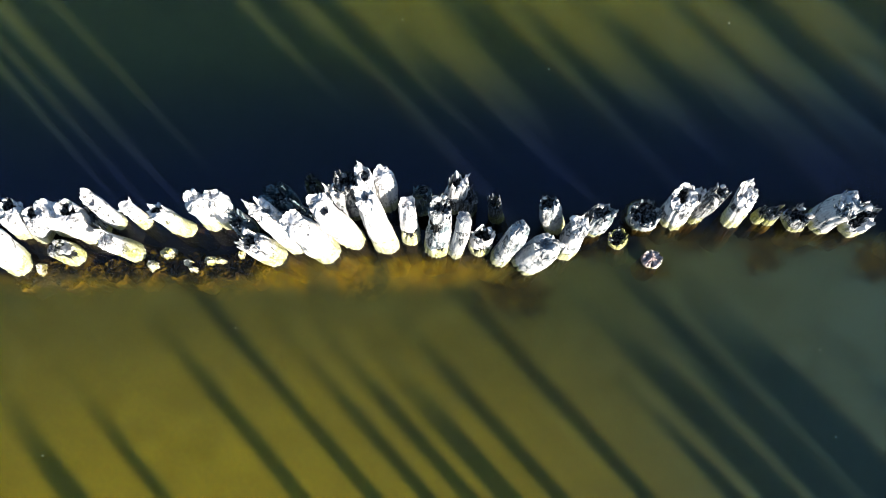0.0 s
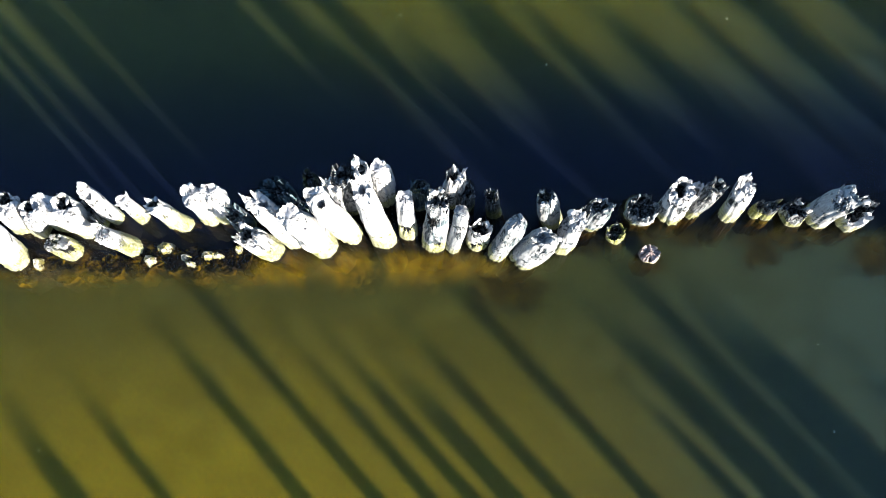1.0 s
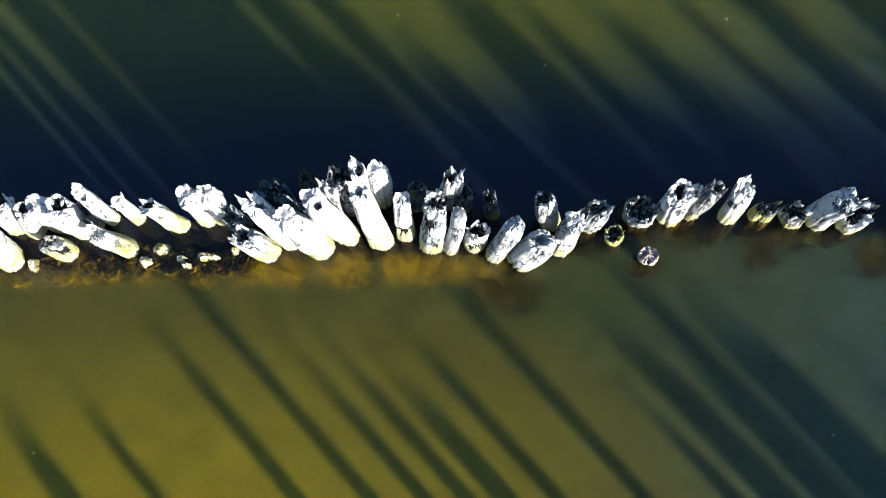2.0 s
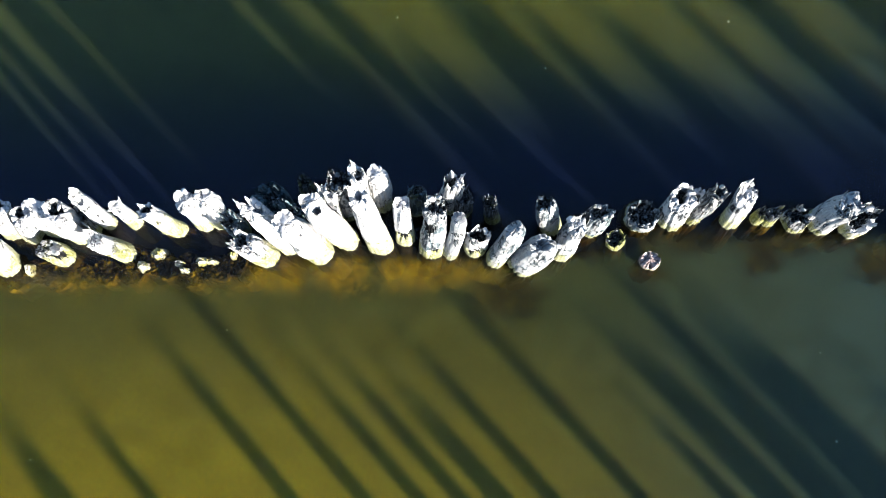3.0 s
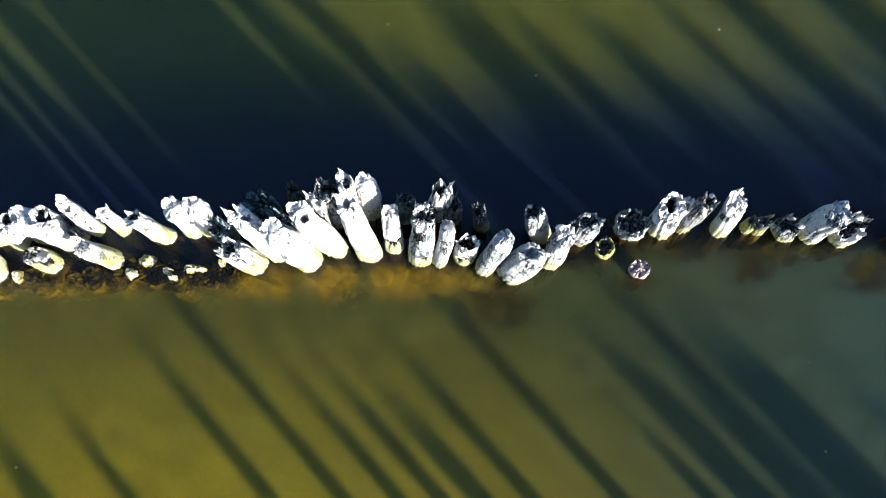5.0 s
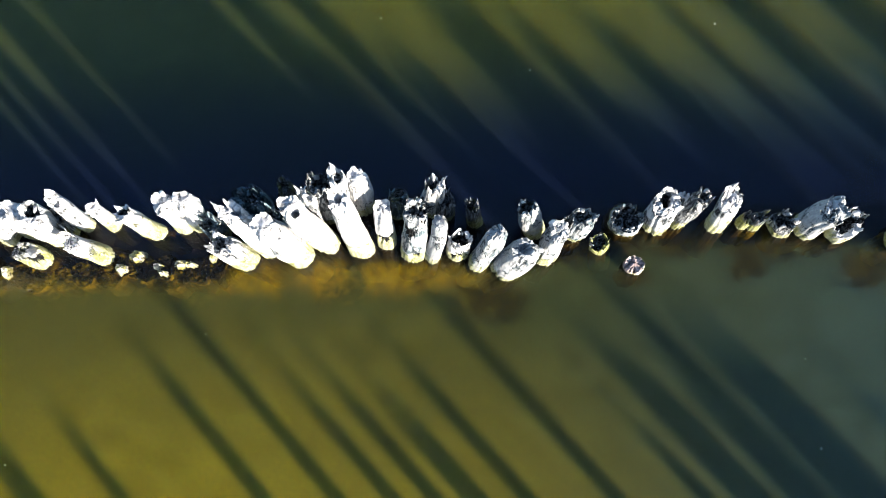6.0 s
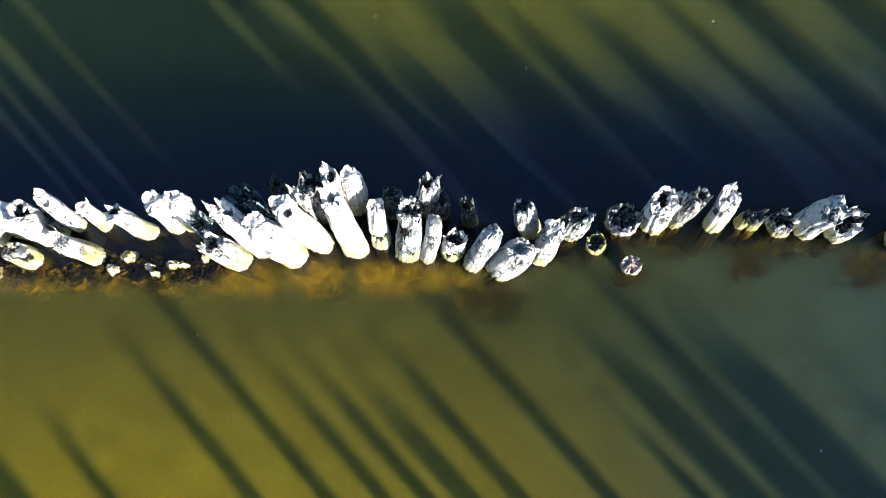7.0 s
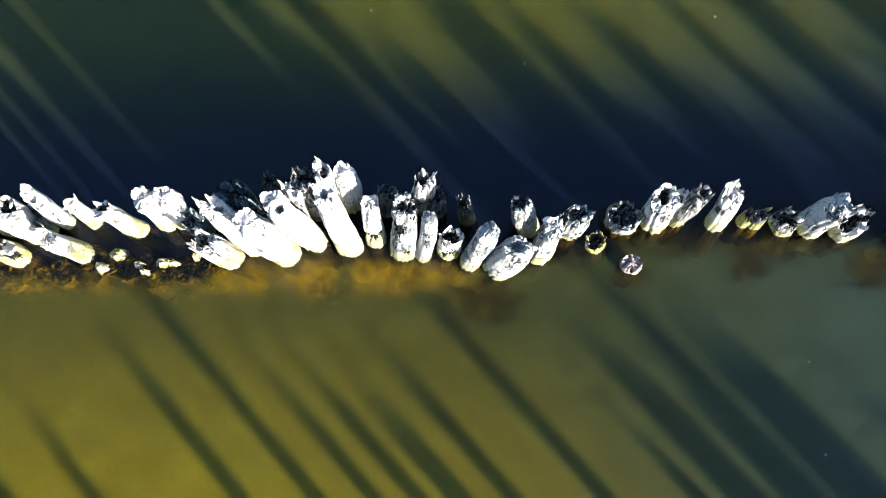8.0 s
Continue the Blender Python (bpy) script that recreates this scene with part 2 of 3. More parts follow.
    return mix(nt, calc(nt, "MULTIPLY", reflections, 0.9), silt, brown)


def murk_material(name, cover, clear=False):
    """Silt hanging in the water; near the surface the water is clearer and bluer."""
    m, nt = material(name)
    d = nt.nodes.new("ShaderNodeBsdfDiffuse")
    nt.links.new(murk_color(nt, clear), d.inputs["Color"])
    out = nt.nodes.new("ShaderNodeOutputMaterial")
    if cover >= 1:
        nt.links.new(d.outputs[0], out.inputs["Surface"])
        return m
    # hardly any silt between the pilings themselves
    geo = nt.nodes.new("ShaderNodeNewGeometry")
    sep = nt.nodes.new("ShaderNodeSeparateXYZ")
    nt.links.new(geo.outputs["Position"], sep.inputs[0])
    off = calc(nt, "ABSOLUTE", calc(nt, "SUBTRACT", sep.outputs["Y"], calc(nt, "ADD", calc(nt, "MULTIPLY_ADD", step(nt, sep.outputs["X"], 1.0, 2.6), 0.25, 0.04), calc(nt, "MULTIPLY", step(nt, sep.outputs["X"], -2.3, -1.6), 0.18))))
    off = calc(nt, "ADD", off, calc(nt, "MULTIPLY", calc(nt, "SUBTRACT", noise_tex(nt, geo.outputs["Position"], 2.2, 4, 0.6), 0.5), 0.3))
    share = calc(nt, "MULTIPLY", calc(nt, "MULTIPLY_ADD", step(nt, off, 0.16, 0.32), 0.84, 0.16), cover)
    # thicker and thinner wisps
    share = calc(nt, "MULTIPLY", share, calc(nt, "MULTIPLY_ADD", step(nt, noise_tex(nt, geo.outputs["Position"], 1.4, 6, 0.65, 1.6), 0.35, 0.70), 0.5, 0.75))
    t = nt.nodes.new("ShaderNodeBsdfTransparent")
    t.inputs["Color"].default_value = (0.99, 0.96, 0.85, 1)
    mx = nt.nodes.new("ShaderNodeMixShader")
    nt.links.new(share, mx.inputs[0])
    nt.links.new(t.outputs[0], mx.inputs[1])
    nt.links.new(d.outputs[0], mx.inputs[2])
    nt.links.new(mx.outputs[0], out.inputs["Surface"])
    return m


def water_material():
    """The skin of the water: clear, with the sky in it by Fresnel."""
    m, nt = material("water_skin")
    geo = nt.nodes.new("ShaderNodeNewGeometry")
    swell = noise_tex(nt, geo.outputs["Position"], 1.6, 3, 0.5, 0.5)
    ripple = noise_tex(nt, geo.outputs["Position"], 9.0, 3, 0.5, 0.4)
    bump = nt.nodes.new("ShaderNodeBump")
    bump.inputs["Strength"].default_value = 0.2
    bump.inputs["Distance"].default_value = 0.02
    nt.links.new(calc(nt, "ADD", swell, calc(nt, "MULTIPLY", ripple, 0.15)), bump.inputs["Height"])
    lw = nt.nodes.new("ShaderNodeLayerWeight")
    gloss = calc(nt, "MULTIPLY_ADD", calc(nt, "POWER", lw.outputs["Facing"], 5.0), 0.98, 0.02)
    gl = nt.nodes.new("ShaderNodeBsdfGlossy")
    gl.inputs["Roughness"].default_value = 0.2
    nt.links.new(bump.outputs["Normal"], gl.inputs["Normal"])
    tr = nt.nodes.new("ShaderNodeBsdfTransparent")
    mx = nt.nodes.new("ShaderNodeMixShader")
    out = nt.nodes.new("ShaderNodeOutputMaterial")
    nt.links.new(gloss, mx.inputs[0])
    nt.links.new(tr.outputs[0], mx.inputs[1])
    nt.links.new(gl.outputs[0], mx.inputs[2])
    nt.links.new(mx.outputs[0], out.inputs["Surface"])
    return m


def crown_material():
    m, nt = material("stump_crown")
    tc = nt.nodes.new("ShaderNodeTexCoord")
    a = noise_tex(nt, tc.outputs["Object"], 34, 6, 0.7, 0.5)
    b = noise_tex(nt, tc.outputs["Object"], 12, 4, 0.6)
    c = mix(nt, step(nt, a, 0.36, 0.52), (0.014, 0.011, 0.004), mix(nt, step(nt, b, 0.42, 0.62), (0.34, 0.325, 0.27), (0.22, 0.20, 0.07)))
    finish(nt, c, 0.85, a, 0.8, 0.02, 0.04)
    return m


CROWN = crown_material()
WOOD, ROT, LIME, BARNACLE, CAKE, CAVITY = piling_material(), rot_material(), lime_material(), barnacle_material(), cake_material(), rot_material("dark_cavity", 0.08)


# ---- water and bed ----
def sheet(name, z, mat, label, category, size=900.0):
    bm = bmesh.new()
    bmesh.ops.create_grid(bm, x_segments=8, y_segments=8, size=size)
    me = bpy.data.meshes.new(name)
    bm.to_mesh(me)
    bm.free()
    me.materials.append(mat)
    ob = new(name, me)
    ob.location.z = z
    return tagged(ob, label, category, kind="structure")


sheet("water", 0.0, water_material(), "calm clear skin of still greenish lake water", "water")
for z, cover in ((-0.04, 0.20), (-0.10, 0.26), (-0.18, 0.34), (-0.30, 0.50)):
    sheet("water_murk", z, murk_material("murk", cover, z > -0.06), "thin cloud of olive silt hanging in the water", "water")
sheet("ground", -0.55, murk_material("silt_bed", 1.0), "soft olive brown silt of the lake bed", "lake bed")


# ---- pilings ----
def part(name, bm, mat, parent, label="", smooth=True):
    me = bpy.data.meshes.new(name)
    bm.to_mesh(me)
    bm.free()
    for mm in mat if isinstance(mat, tuple) else (mat,):
        me.materials.append(mm)
    if smooth is not None:
        for p in me.polygons:
            p.use_smooth = smooth
    ob = new(name, me)
    ob.parent = parent
    for key in ("droppings", "tide", "slate", "rosy"):
        if key in parent:
            ob[key] = parent[key]
    if label:
        ob["label"] = label
    return ob


def n3(x, y, z):
    return noise.noise((x, y, z))


SEG = 72
RHO = (1.0, 0.98, 0.95, 0.92, 0.88, 0.84, 0.79, 0.74, 0.69, 0.63, 0.57, 0.51, 0.45, 0.39, 0.33, 0.26, 0.19, 0.12, 0.05)
pile_count = [0]


def pile(x, y, h, r, lx=0.0, ly=0.0, label="", jag=0.06, hollow=0.0, wall=0.7, dome=0.0, pit=None, slope=(0.0, 0.0), white=0.8,
         tide=0.18, splinters=3, lumps=5, holes=(), cracks=3, name="wooden_piling", group="old pier pilings", depth=0.62, core=None, slate=0.0, rosy=0.0, barnacles=True, chips=0, rough=0.65, grooves=0.0, crack_depth=0.07):
    """A worn piling: x, y at the waterline, h over it, r its radius, lx and ly how far its head leans away. jag: how ragged the head is; hollow: depth of
    the rotted core, inside the wall's share of the radius; dome, pit: a rounded head with a hole (x, y, width, depth); slope: the cut of the head;
    holes: (angle, height, size, depth) in the flank."""
    k = pile_count[0]
    pile_count[0] += 1
    rg = random.Random(100 + k)
    s = k * 7.31
    root = tagged(new(name), label, "piling", group)
    root.location = (x, y, 0)
    root["droppings"], root["tide"] = white * 0.95, tide + (0.10 if white > 0.85 and h > 0.3 else 0.0)
    root["slate"], root["rosy"] = slate, rosy
    calm = max(0.0, min(1.0, (white - 0.7) / 0.25)) * (1 - slate)
    lean_cut = r * calm * (0.30 if hollow else 0.55)
    slope = (slope[0] - 0.7 * lean_cut, slope[1] + lean_cut)
    if not hollow:
        dome = max(dome, 0.35 * r * calm)
    worn = rg.uniform(0.06, 0.20)
    rough, crack_depth = rough * (1 - 0.72 * calm), crack_depth * (1 - 0.6 * calm)
    lumps = round(lumps * (1 - 0.5 * calm))
    ov, oa = rg.uniform(0.0, 0.10), rg.uniform(0, math.pi)
    fis = [(rg.uniform(0, math.tau), rg.uniform(0.05, 0.12), rg.uniform(0.08, 0.22)) for _ in range(cracks)]

    def axis(z):
        u, k = z / max(h, 0.12), 0.30 * r * max(0.0, min(1.0, z / 0.3))
        return lx * u + k * n3(s, z * 2.2, 0.5), ly * u + k * n3(z * 2.2, s, 3.5)

    def radius(a, z):
        ca, sa = math.cos(a), math.sin(a)
        v = 1 + ov * math.cos(2 * (a - oa)) + 0.05 * (0.5 - z)
        v += 0.14 * n3(ca * 1.1 + s, sa * 1.1, z * 1.8) + 0.07 * n3(ca * 4 + s, sa * 4, z * 1.5) + 0.05 * n3(ca * 9, sa * 9 + s, z * 4) + 0.05 * n3(ca * r * 45, sa * r * 45 + s, z * 14)
        for fa, fw, fd in fis:
            d = math.remainder(a - fa - 0.25 * n3(s, z * 1.5, fa), math.tau) / fw
            v -= fd * math.exp(-d * d) * max(0.0, min(1.0, 0.6 + 1.6 * n3(fa, z * 2, s)))
        # worn away towards the head, with bites out of the flank
        t = max(0.0, min(1.0, (z - 0.35 * h) / max(0.65 * h, 0.1)))
        v *= 1 - worn * t * t * (0.7 + 1.2 * n3(ca * 1.6, sa * 1.6 + s, z * 3.0 + 4))
        v -= 0.22 * t * max(0.0, n3(ca * 2.6 + 9, sa * 2.6 + s, z * 7.0) - 0.12)
        g = max(0.0, min(1.0, (-z - 0.03) / 0.14))
        v += g * g * (3 - 2 * g) * (0.10 + 0.20 * n3(ca * 2 + s, sa * 2, z * 5) + 0.16 * n3(ca * 6, sa * 6 + s, z * 11))
        for ha, hz, hs, hd in holes:
            da, dz = math.remainder(a - ha, math.tau) * r / hs, (z - hz) / hs
            q = da * da + dz * dz + 0.5 * n3(ca * 6, sa * 6, z * 12)
            v -= hd * math.exp(-q * q) if q > 0 else hd
        return r * v

    def head(a):
        ca, sa = math.cos(a), math.sin(a)
        e = 1.5 * n3(ca * 1.2 + s, sa * 1.2, 3.1) + 1.0 * n3(ca * 3.2, sa * 3.2 + s, 7.7) + 0.8 * n3(ca * 7.5 + s, sa * 7.5, 1.3)
        return h + jag * e + slope[0] * ca + slope[1] * sa

    bm = bmesh.new()
    steps = [0.1 * i for i in range(10)] + [1 + i / (8 + int(42 * max(h, 0.1))) for i in range(9 + int(42 * max(h, 0.1)))]
    nz = len(steps) - 1
    angles = [math.tau * i / SEG for i in range(SEG)]
    tops = [head(a) for a in angles]
    rings = []
    for u in steps:
        ring = []
        for a, tz in zip(angles, tops):
            z = -depth + (depth - 0.15) * u if u < 1 else -0.15 + (tz + 0.15) * (u - 1)
            cx, cy = axis(z)
            rr = radius(a, z)
            ring.append(bm.verts.new((cx + rr * math.cos(a), cy + rr * math.sin(a), z)))
        rings.append(ring)
    mean = sum(tops) / SEG
    off, deep = core or (rg.uniform(-0.25, 0.2), rg.uniform(0.0, 0.4)), {}
    for rho in RHO[1:]:
        ring = []
        for a, tz in zip(angles, tops):
            ca, sa = math.cos(a), math.sin(a)
            px, py = ca * rho * r, sa * rho * r
            z = mean + (tz - mean) * rho ** 4 + dome * (1 - rho * rho)
            z += rough * (0.035 * n3(px * 14 + s, py * 14, 5.5) + (1 - 0.55 * calm) * 0.020 * n3(px * 36, py * 36 + s, 2.5) + (1 - 0.8 * calm) * 0.012 * n3(px * 75 + s, py * 75, 8.5))
            split = max(0.0, 1 - abs(n3(px * 17 + s, py * 17 + 0.4 * s, 1.7)) / (0.13 - 0.085 * calm))
            z -= crack_depth * split * min(1.0, (1.02 - rho) * 8)
            if hollow:
                d = math.hypot(ca * rho - off[0], sa * rho - off[1]) / wall + 0.7 * n3(px * 12 + s, py * 12, 9.1) + 0.25 * n3(px * 30, py * 30, s)
                t = max(0.0, min(1.0, (1.05 - d) / 0.3))
                z -= t * t * (3 - 2 * t) * hollow
                deep[(rho, a)] = t
            z += grooves * math.sin(rho * 32 + 2 * n3(px * 20, py * 20, s))
            if pit:
                q = ((ca * rho - pit[0]) ** 2 + (sa * rho - pit[1]) ** 2) / pit[2] ** 2 + 0.5 * n3(px * 25 + s, py * 25, 4.4)
                z -= pit[3] * math.exp(-max(q, 0) ** 2)
            cx, cy = axis(z)
            rr = radius(a, tz) * rho
            ring.append(bm.verts.new((cx + rr * ca, cy + rr * sa, z)))
        rings.append(ring)
    for j in range(len(rings) - 1):
        inner = j - nz
        for i in range(SEG):
            f = bm.faces.new((rings[j][i], rings[j][(i + 1) % SEG], rings[j + 1][(i + 1) % SEG], rings[j + 1][i]))
            if inner >= 0:
                f.smooth = True
                f.material_index = 1 if deep.get((RHO[inner + 1], angles[i]), 0) > 0.5 else (2 if white > 0.77 and not slate else 0)
            else:
                f.smooth = True
                a, z = angles[i], 0.5 * (rings[j][i].co.z + rings[j + 1][i].co.z)
                # flank holes get near-black faces: the shade inside is put into the colour
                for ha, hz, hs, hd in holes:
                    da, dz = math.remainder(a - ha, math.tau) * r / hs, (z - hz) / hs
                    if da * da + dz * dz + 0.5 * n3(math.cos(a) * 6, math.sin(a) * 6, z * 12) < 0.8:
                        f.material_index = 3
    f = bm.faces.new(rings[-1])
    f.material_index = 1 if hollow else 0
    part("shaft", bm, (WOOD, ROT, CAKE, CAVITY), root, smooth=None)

    for _ in range(splinters):
        a = rg.uniform(0, math.tau)
        z0 = head(a) - 0.05
        cx, cy = axis(z0)
        rr = radius(a, z0) * rg.uniform(0.72, 0.95)
        part("splinter", shard(rg, rr * math.cos(a) + cx, rr * math.sin(a) + cy, z0, a, rg.uniform(0.06, 0.15) * (0.6 + 3 * jag), rg.uniform(0.008, 0.022)), WOOD, root, smooth=False)
    for _ in range(lumps):
        a = rg.uniform(0, math.tau)
        rho = math.sqrt(rg.uniform(0.35, 1.0))
        z0 = head(a) - 0.01 + dome * (1 - rho * rho)
        cx, cy = axis(z0)
        rr = radius(a, z0) * rho
        part("droppings_crust", lump(rg, cx + rr * math.cos(a), cy + rr * math.sin(a), z0, rg.uniform(0.014, 0.03)), CAKE if white > 0.77 else LIME if white > 0.35 else ROT, root)
    for _ in range(chips):
        a = rg.uniform(0, math.tau)
        part("chip", crown(rg, 0.6 * r * math.cos(a), 0.6 * r * math.sin(a), rg.uniform(0.045, 0.075)), CROWN, root, "pale ragged crown standing clear of the water")
    if barnacles:
        part("barnacle_band", crust(rg, axis, radius, 0.0), BARNACLE, root)["kind"] = "stuff"
    return root


def shard(rg, x, y, z, a, length, w):
    """A torn sliver of wood, leaning a little outwards."""
    bm = bmesh.new()
    tx, ty = -math.sin(a), math.cos(a)
    ox, oy = math.cos(a) * rg.uniform(-0.1, 0.5) + tx * rg.uniform(-0.3, 0.3), math.sin(a) * rg.uniform(-0.1, 0.5) + ty * rg.uniform(-0.3, 0.3)
    rows = []
    for t, f in ((0, 1.0), (0.35, 0.95), (0.7, 0.6), (1.0, 0.16)):
        cx, cy, cz = x + ox * length * t, y + oy * length * t, z + length * t
        j = rg.uniform(0.8, 1.2) * f
        q = []
        for su, sv in ((-1, -0.4), (1, -0.4), (0.8, 0.4), (-0.8, 0.4)):
            du, dv = su * w * j, sv * w * j
            q.append(bm.verts.new((cx + tx * du + math.cos(a) * dv, cy + ty * du + math.sin(a) * dv, cz + rg.uniform(-0.01, 0.01))))
        rows.append(q)
    for q, p in zip(rows, rows[1:]):
        for i in range(4):
            bm.faces.new((q[i], q[(i + 1) % 4], p[(i + 1) % 4], p[i]))
    bm.faces.new(rows[-1])
    bm.faces.new(rows[0][::-1])
    return bm


def crown(rg, x, y, size):
    """The torn top of a drowned stump: a low ragged heap with a hollow in it."""
    bm = bmesh.new()
    s, n, m = rg.uniform(0, 50), 30, 9
    fx, fy = rg.uniform(0.7, 1.3), rg.uniform(0.6, 1.0)
    rows = []
    for j in range(m):
        rho = 1 - j / m
        row = []
        for i in range(n):
            a = math.tau * i / n
            ca, sa = math.cos(a), math.sin(a)
            q = rho * (1 + 0.45 * n3(ca * 1.5 + s, sa * 1.5, 1) + 0.3 * n3(ca * 5, sa * 5 + s, 2))
            z = -0.10 + 0.15 * (1 - rho ** 3) + 0.05 * n3(ca * rho * 2.2 + s, sa * rho * 2.2, 5) + 0.035 * n3(ca * rho * 6, sa * rho * 6 + s, 8)
            row.append(bm.verts.new((x + q * size * fx * ca, y + q * size * fy * sa, z - 0.05 * max(0.0, 0.5 - rho))))
        rows.append(row)
    for p, q in zip(rows, rows[1:]):
        for i in range(n):
            bm.faces.new((p[i], p[(i + 1) % n], q[(i + 1) % n], q[i]))
    bm.faces.new(rows[-1])
    return bm


def lump(rg, x, y, z, size, tall=1.0):
    bm = bmesh.new()
    bmesh.ops.create_icosphere(bm, subdivisions=2, radius=1.0)
    s = rg.uniform(0, 50)
    fx, fy, fz = rg.uniform(0.6, 1.7), rg.uniform(0.6, 1.5), rg.uniform(0.4, 1.2)
    for v in bm.verts:
        g = 1 + 0.5 * n3(v.co.x * 1.7 + s, v.co.y * 1.7, v.co.z * 1.7)
        v.co = Vector((x + v.co.x * g * size * fx, y + v.co.y * g * size * fy, z + v.co.z * g * size * fz * tall))
    return bm


def crust(rg, axis, radius, level):
    """Barnacles in a broken ring at the waterline."""
    bm = bmesh.new()
    for _ in range(44):
        a = rg.uniform(0, math.tau)
        z = level + abs(rg.gauss(0, 0.02)) + 0.004
        cx, cy = axis(z)
        rr = radius(a, z)
        s = rg.uniform(0.004, 0.009)
        c = Vector((cx + rr * math.cos(a), cy + rr * math.sin(a), z))
        out = Vector((math.cos(a), math.sin(a), 0.2))
        t = Vector((-math.sin(a), math.cos(a), 0))
        up = Vector((0, 0, 1))
        ring = [bm.verts.new(c + s * (t * math.cos(b) + up * math.sin(b)) - out * s * 0.5) for b in (0, 1.05, 2.09, 3.14, 4.19, 5.24)]
        lip = [bm.verts.new(c + 0.5 * s * (t * math.cos(b) + up * math.sin(b)) + out * s * 0.9) for b in (0, 1.05, 2.09, 3.14, 4.19, 5.24)]
        for i in range(6):
            bm.faces.new((ring[i], ring[(i + 1) % 6], lip[(i + 1) % 6], lip[i]))
        bm.faces.new(lip)
    return bm


# north row, from west to east
pile(-4.57, -0.07, 0.90, 0.145, 0.06, 0.06, "weathered wooden piling caked in white droppings", jag=0.05, white=0.95, dome=0.04, lumps=6, tide=0.3, rough=0.3)
pile(-4.54, 0.32, 0.64, 0.134, 0.10, 0.00, "white-crusted wooden piling with a rotted hollow head", jag=0.05, white=0.92, hollow=0.16, wall=0.58, core=(-0.05, 0.56), lumps=6, tide=0.25, rough=0.3)
pile(-4.50, -0.20, -0.12, 0.125, 0.00, 0.00, "waterlogged piling stump just under the water surface", jag=0.02, white=0.1, tide=0.02, rough=0.35, splinters=2, lumps=0, chips=0, barnacles=False, name="piling_stump")
pile(-4.34, 0.28, 0.64, 0.128, 0.15, 0.00, "white-crusted wooden piling with a rotted hollow head", jag=0.055, white=0.92, hollow=0.16, wall=0.58, core=(-0.05, 0.56), lumps=6, tide=0.2, rough=0.3)
pile(-4.27, -0.12, -0.12, 0.125, 0.00, 0.00, "waterlogged piling stump just under the water surface", jag=0.02, white=0.1, tide=0.02, rough=0.35, splinters=2, lumps=0, chips=1, barnacles=False, name="piling_stump")
pile(-4.07, -0.19, -0.12, 0.125, 0.00, 0.00, "waterlogged piling stump just under the water surface", jag=0.02, white=0.1, tide=0.02, rough=0.35, splinters=2, lumps=0, chips=0, barnacles=False, name="piling_stump")
pile(-4.05, 0.33, 0.58, 0.128, -0.02, 0.00, "weathered wooden piling caked in white droppings", jag=0.04, white=0.97, lumps=6, tide=0.2, rough=0.3)
pile(-3.98, 0.01, 0.30, 0.116, -0.04, 0.00, "short yellow-green piling with a dark rotted slot", jag=0.04, white=0.75, dome=0.03, lumps=3, tide=0.35, holes=((-0.7, 0.18, 0.09, 0.6), (-1.5, 0.24, 0.07, 0.6)), cracks=4, rough=0.6)
pile(-3.83, -0.15, -0.12, 0.125, 0.00, 0.00, "waterlogged piling stump just under the water surface", jag=0.02, white=0.1, tide=0.02, rough=0.35, splinters=2, lumps=0, chips=0, barnacles=False, name="piling_stump")
pile(-3.81, 0.30, 0.66, 0.151, -0.01, -0.03, "white-crusted wooden piling with a rotted hollow head", jag=0.06, white=0.95, hollow=0.16, wall=0.58, core=(-0.05, 0.56), lumps=6, slope=(0.03, 0.05), tide=0.22, rough=0.3)
pile(-3.70, 0.30, 0.45, 0.099, 0.00, 0.00, "dark rotten piling with a ragged unwhitened head", jag=0.1, white=0.2, hollow=0.1, wall=0.7, splinters=4, lumps=0)
pile(-3.57, -0.12, -0.12, 0.125, 0.00, 0.00, "waterlogged piling stump just under the water surface", jag=0.02, white=0.1, tide=0.02, rough=0.35, splinters=2, lumps=0, chips=0, barnacles=False, name="piling_stump")
pile(-3.53, 0.39, 0.86, 0.086, -0.03, 0.00, "tall whitish piling with a long dark split head", jag=0.03, white=0.85, cracks=8, lumps=4, tide=0.2, slope=(-0.06, 0.04), pit=(0.1, -0.2, 0.45, 0.1), splinters=0, dome=0.03)
pile(-3.32, 0.05, 0.52, 0.108, -0.14, -0.02, "whitish piling with a split slabbed head", jag=0.08, white=0.82, cracks=7, splinters=2, lumps=3, tide=0.45, slope=(0.04, 0.06))
pile(-3.28, -0.13, -0.12, 0.125, 0.00, 0.00, "waterlogged piling stump just under the water surface", jag=0.02, white=0.1, tide=0.02, rough=0.35, splinters=2, lumps=0, chips=0, barnacles=False, name="piling_stump")
pile(-3.24, 0.38, 0.55, 0.072, -0.03, 0.00, "weathered wooden piling caked in white droppings", jag=0.04, white=0.93, lumps=5, tide=0.25, rough=0.3)
pile(-3.11, -0.02, -0.07, 0.125, 0.00, 0.00, "waterlogged piling stump just under the water surface", jag=0.02, white=0.1, tide=0.02, rough=0.35, splinters=2, lumps=0, chips=2, barnacles=False, name="piling_stump")
pile(-2.99, -0.02, -0.12, 0.125, 0.00, 0.00, "waterlogged piling stump just under the water surface", jag=0.02, white=0.1, tide=0.02, rough=0.35, splinters=2, lumps=0, chips=1, barnacles=False, name="piling_stump")
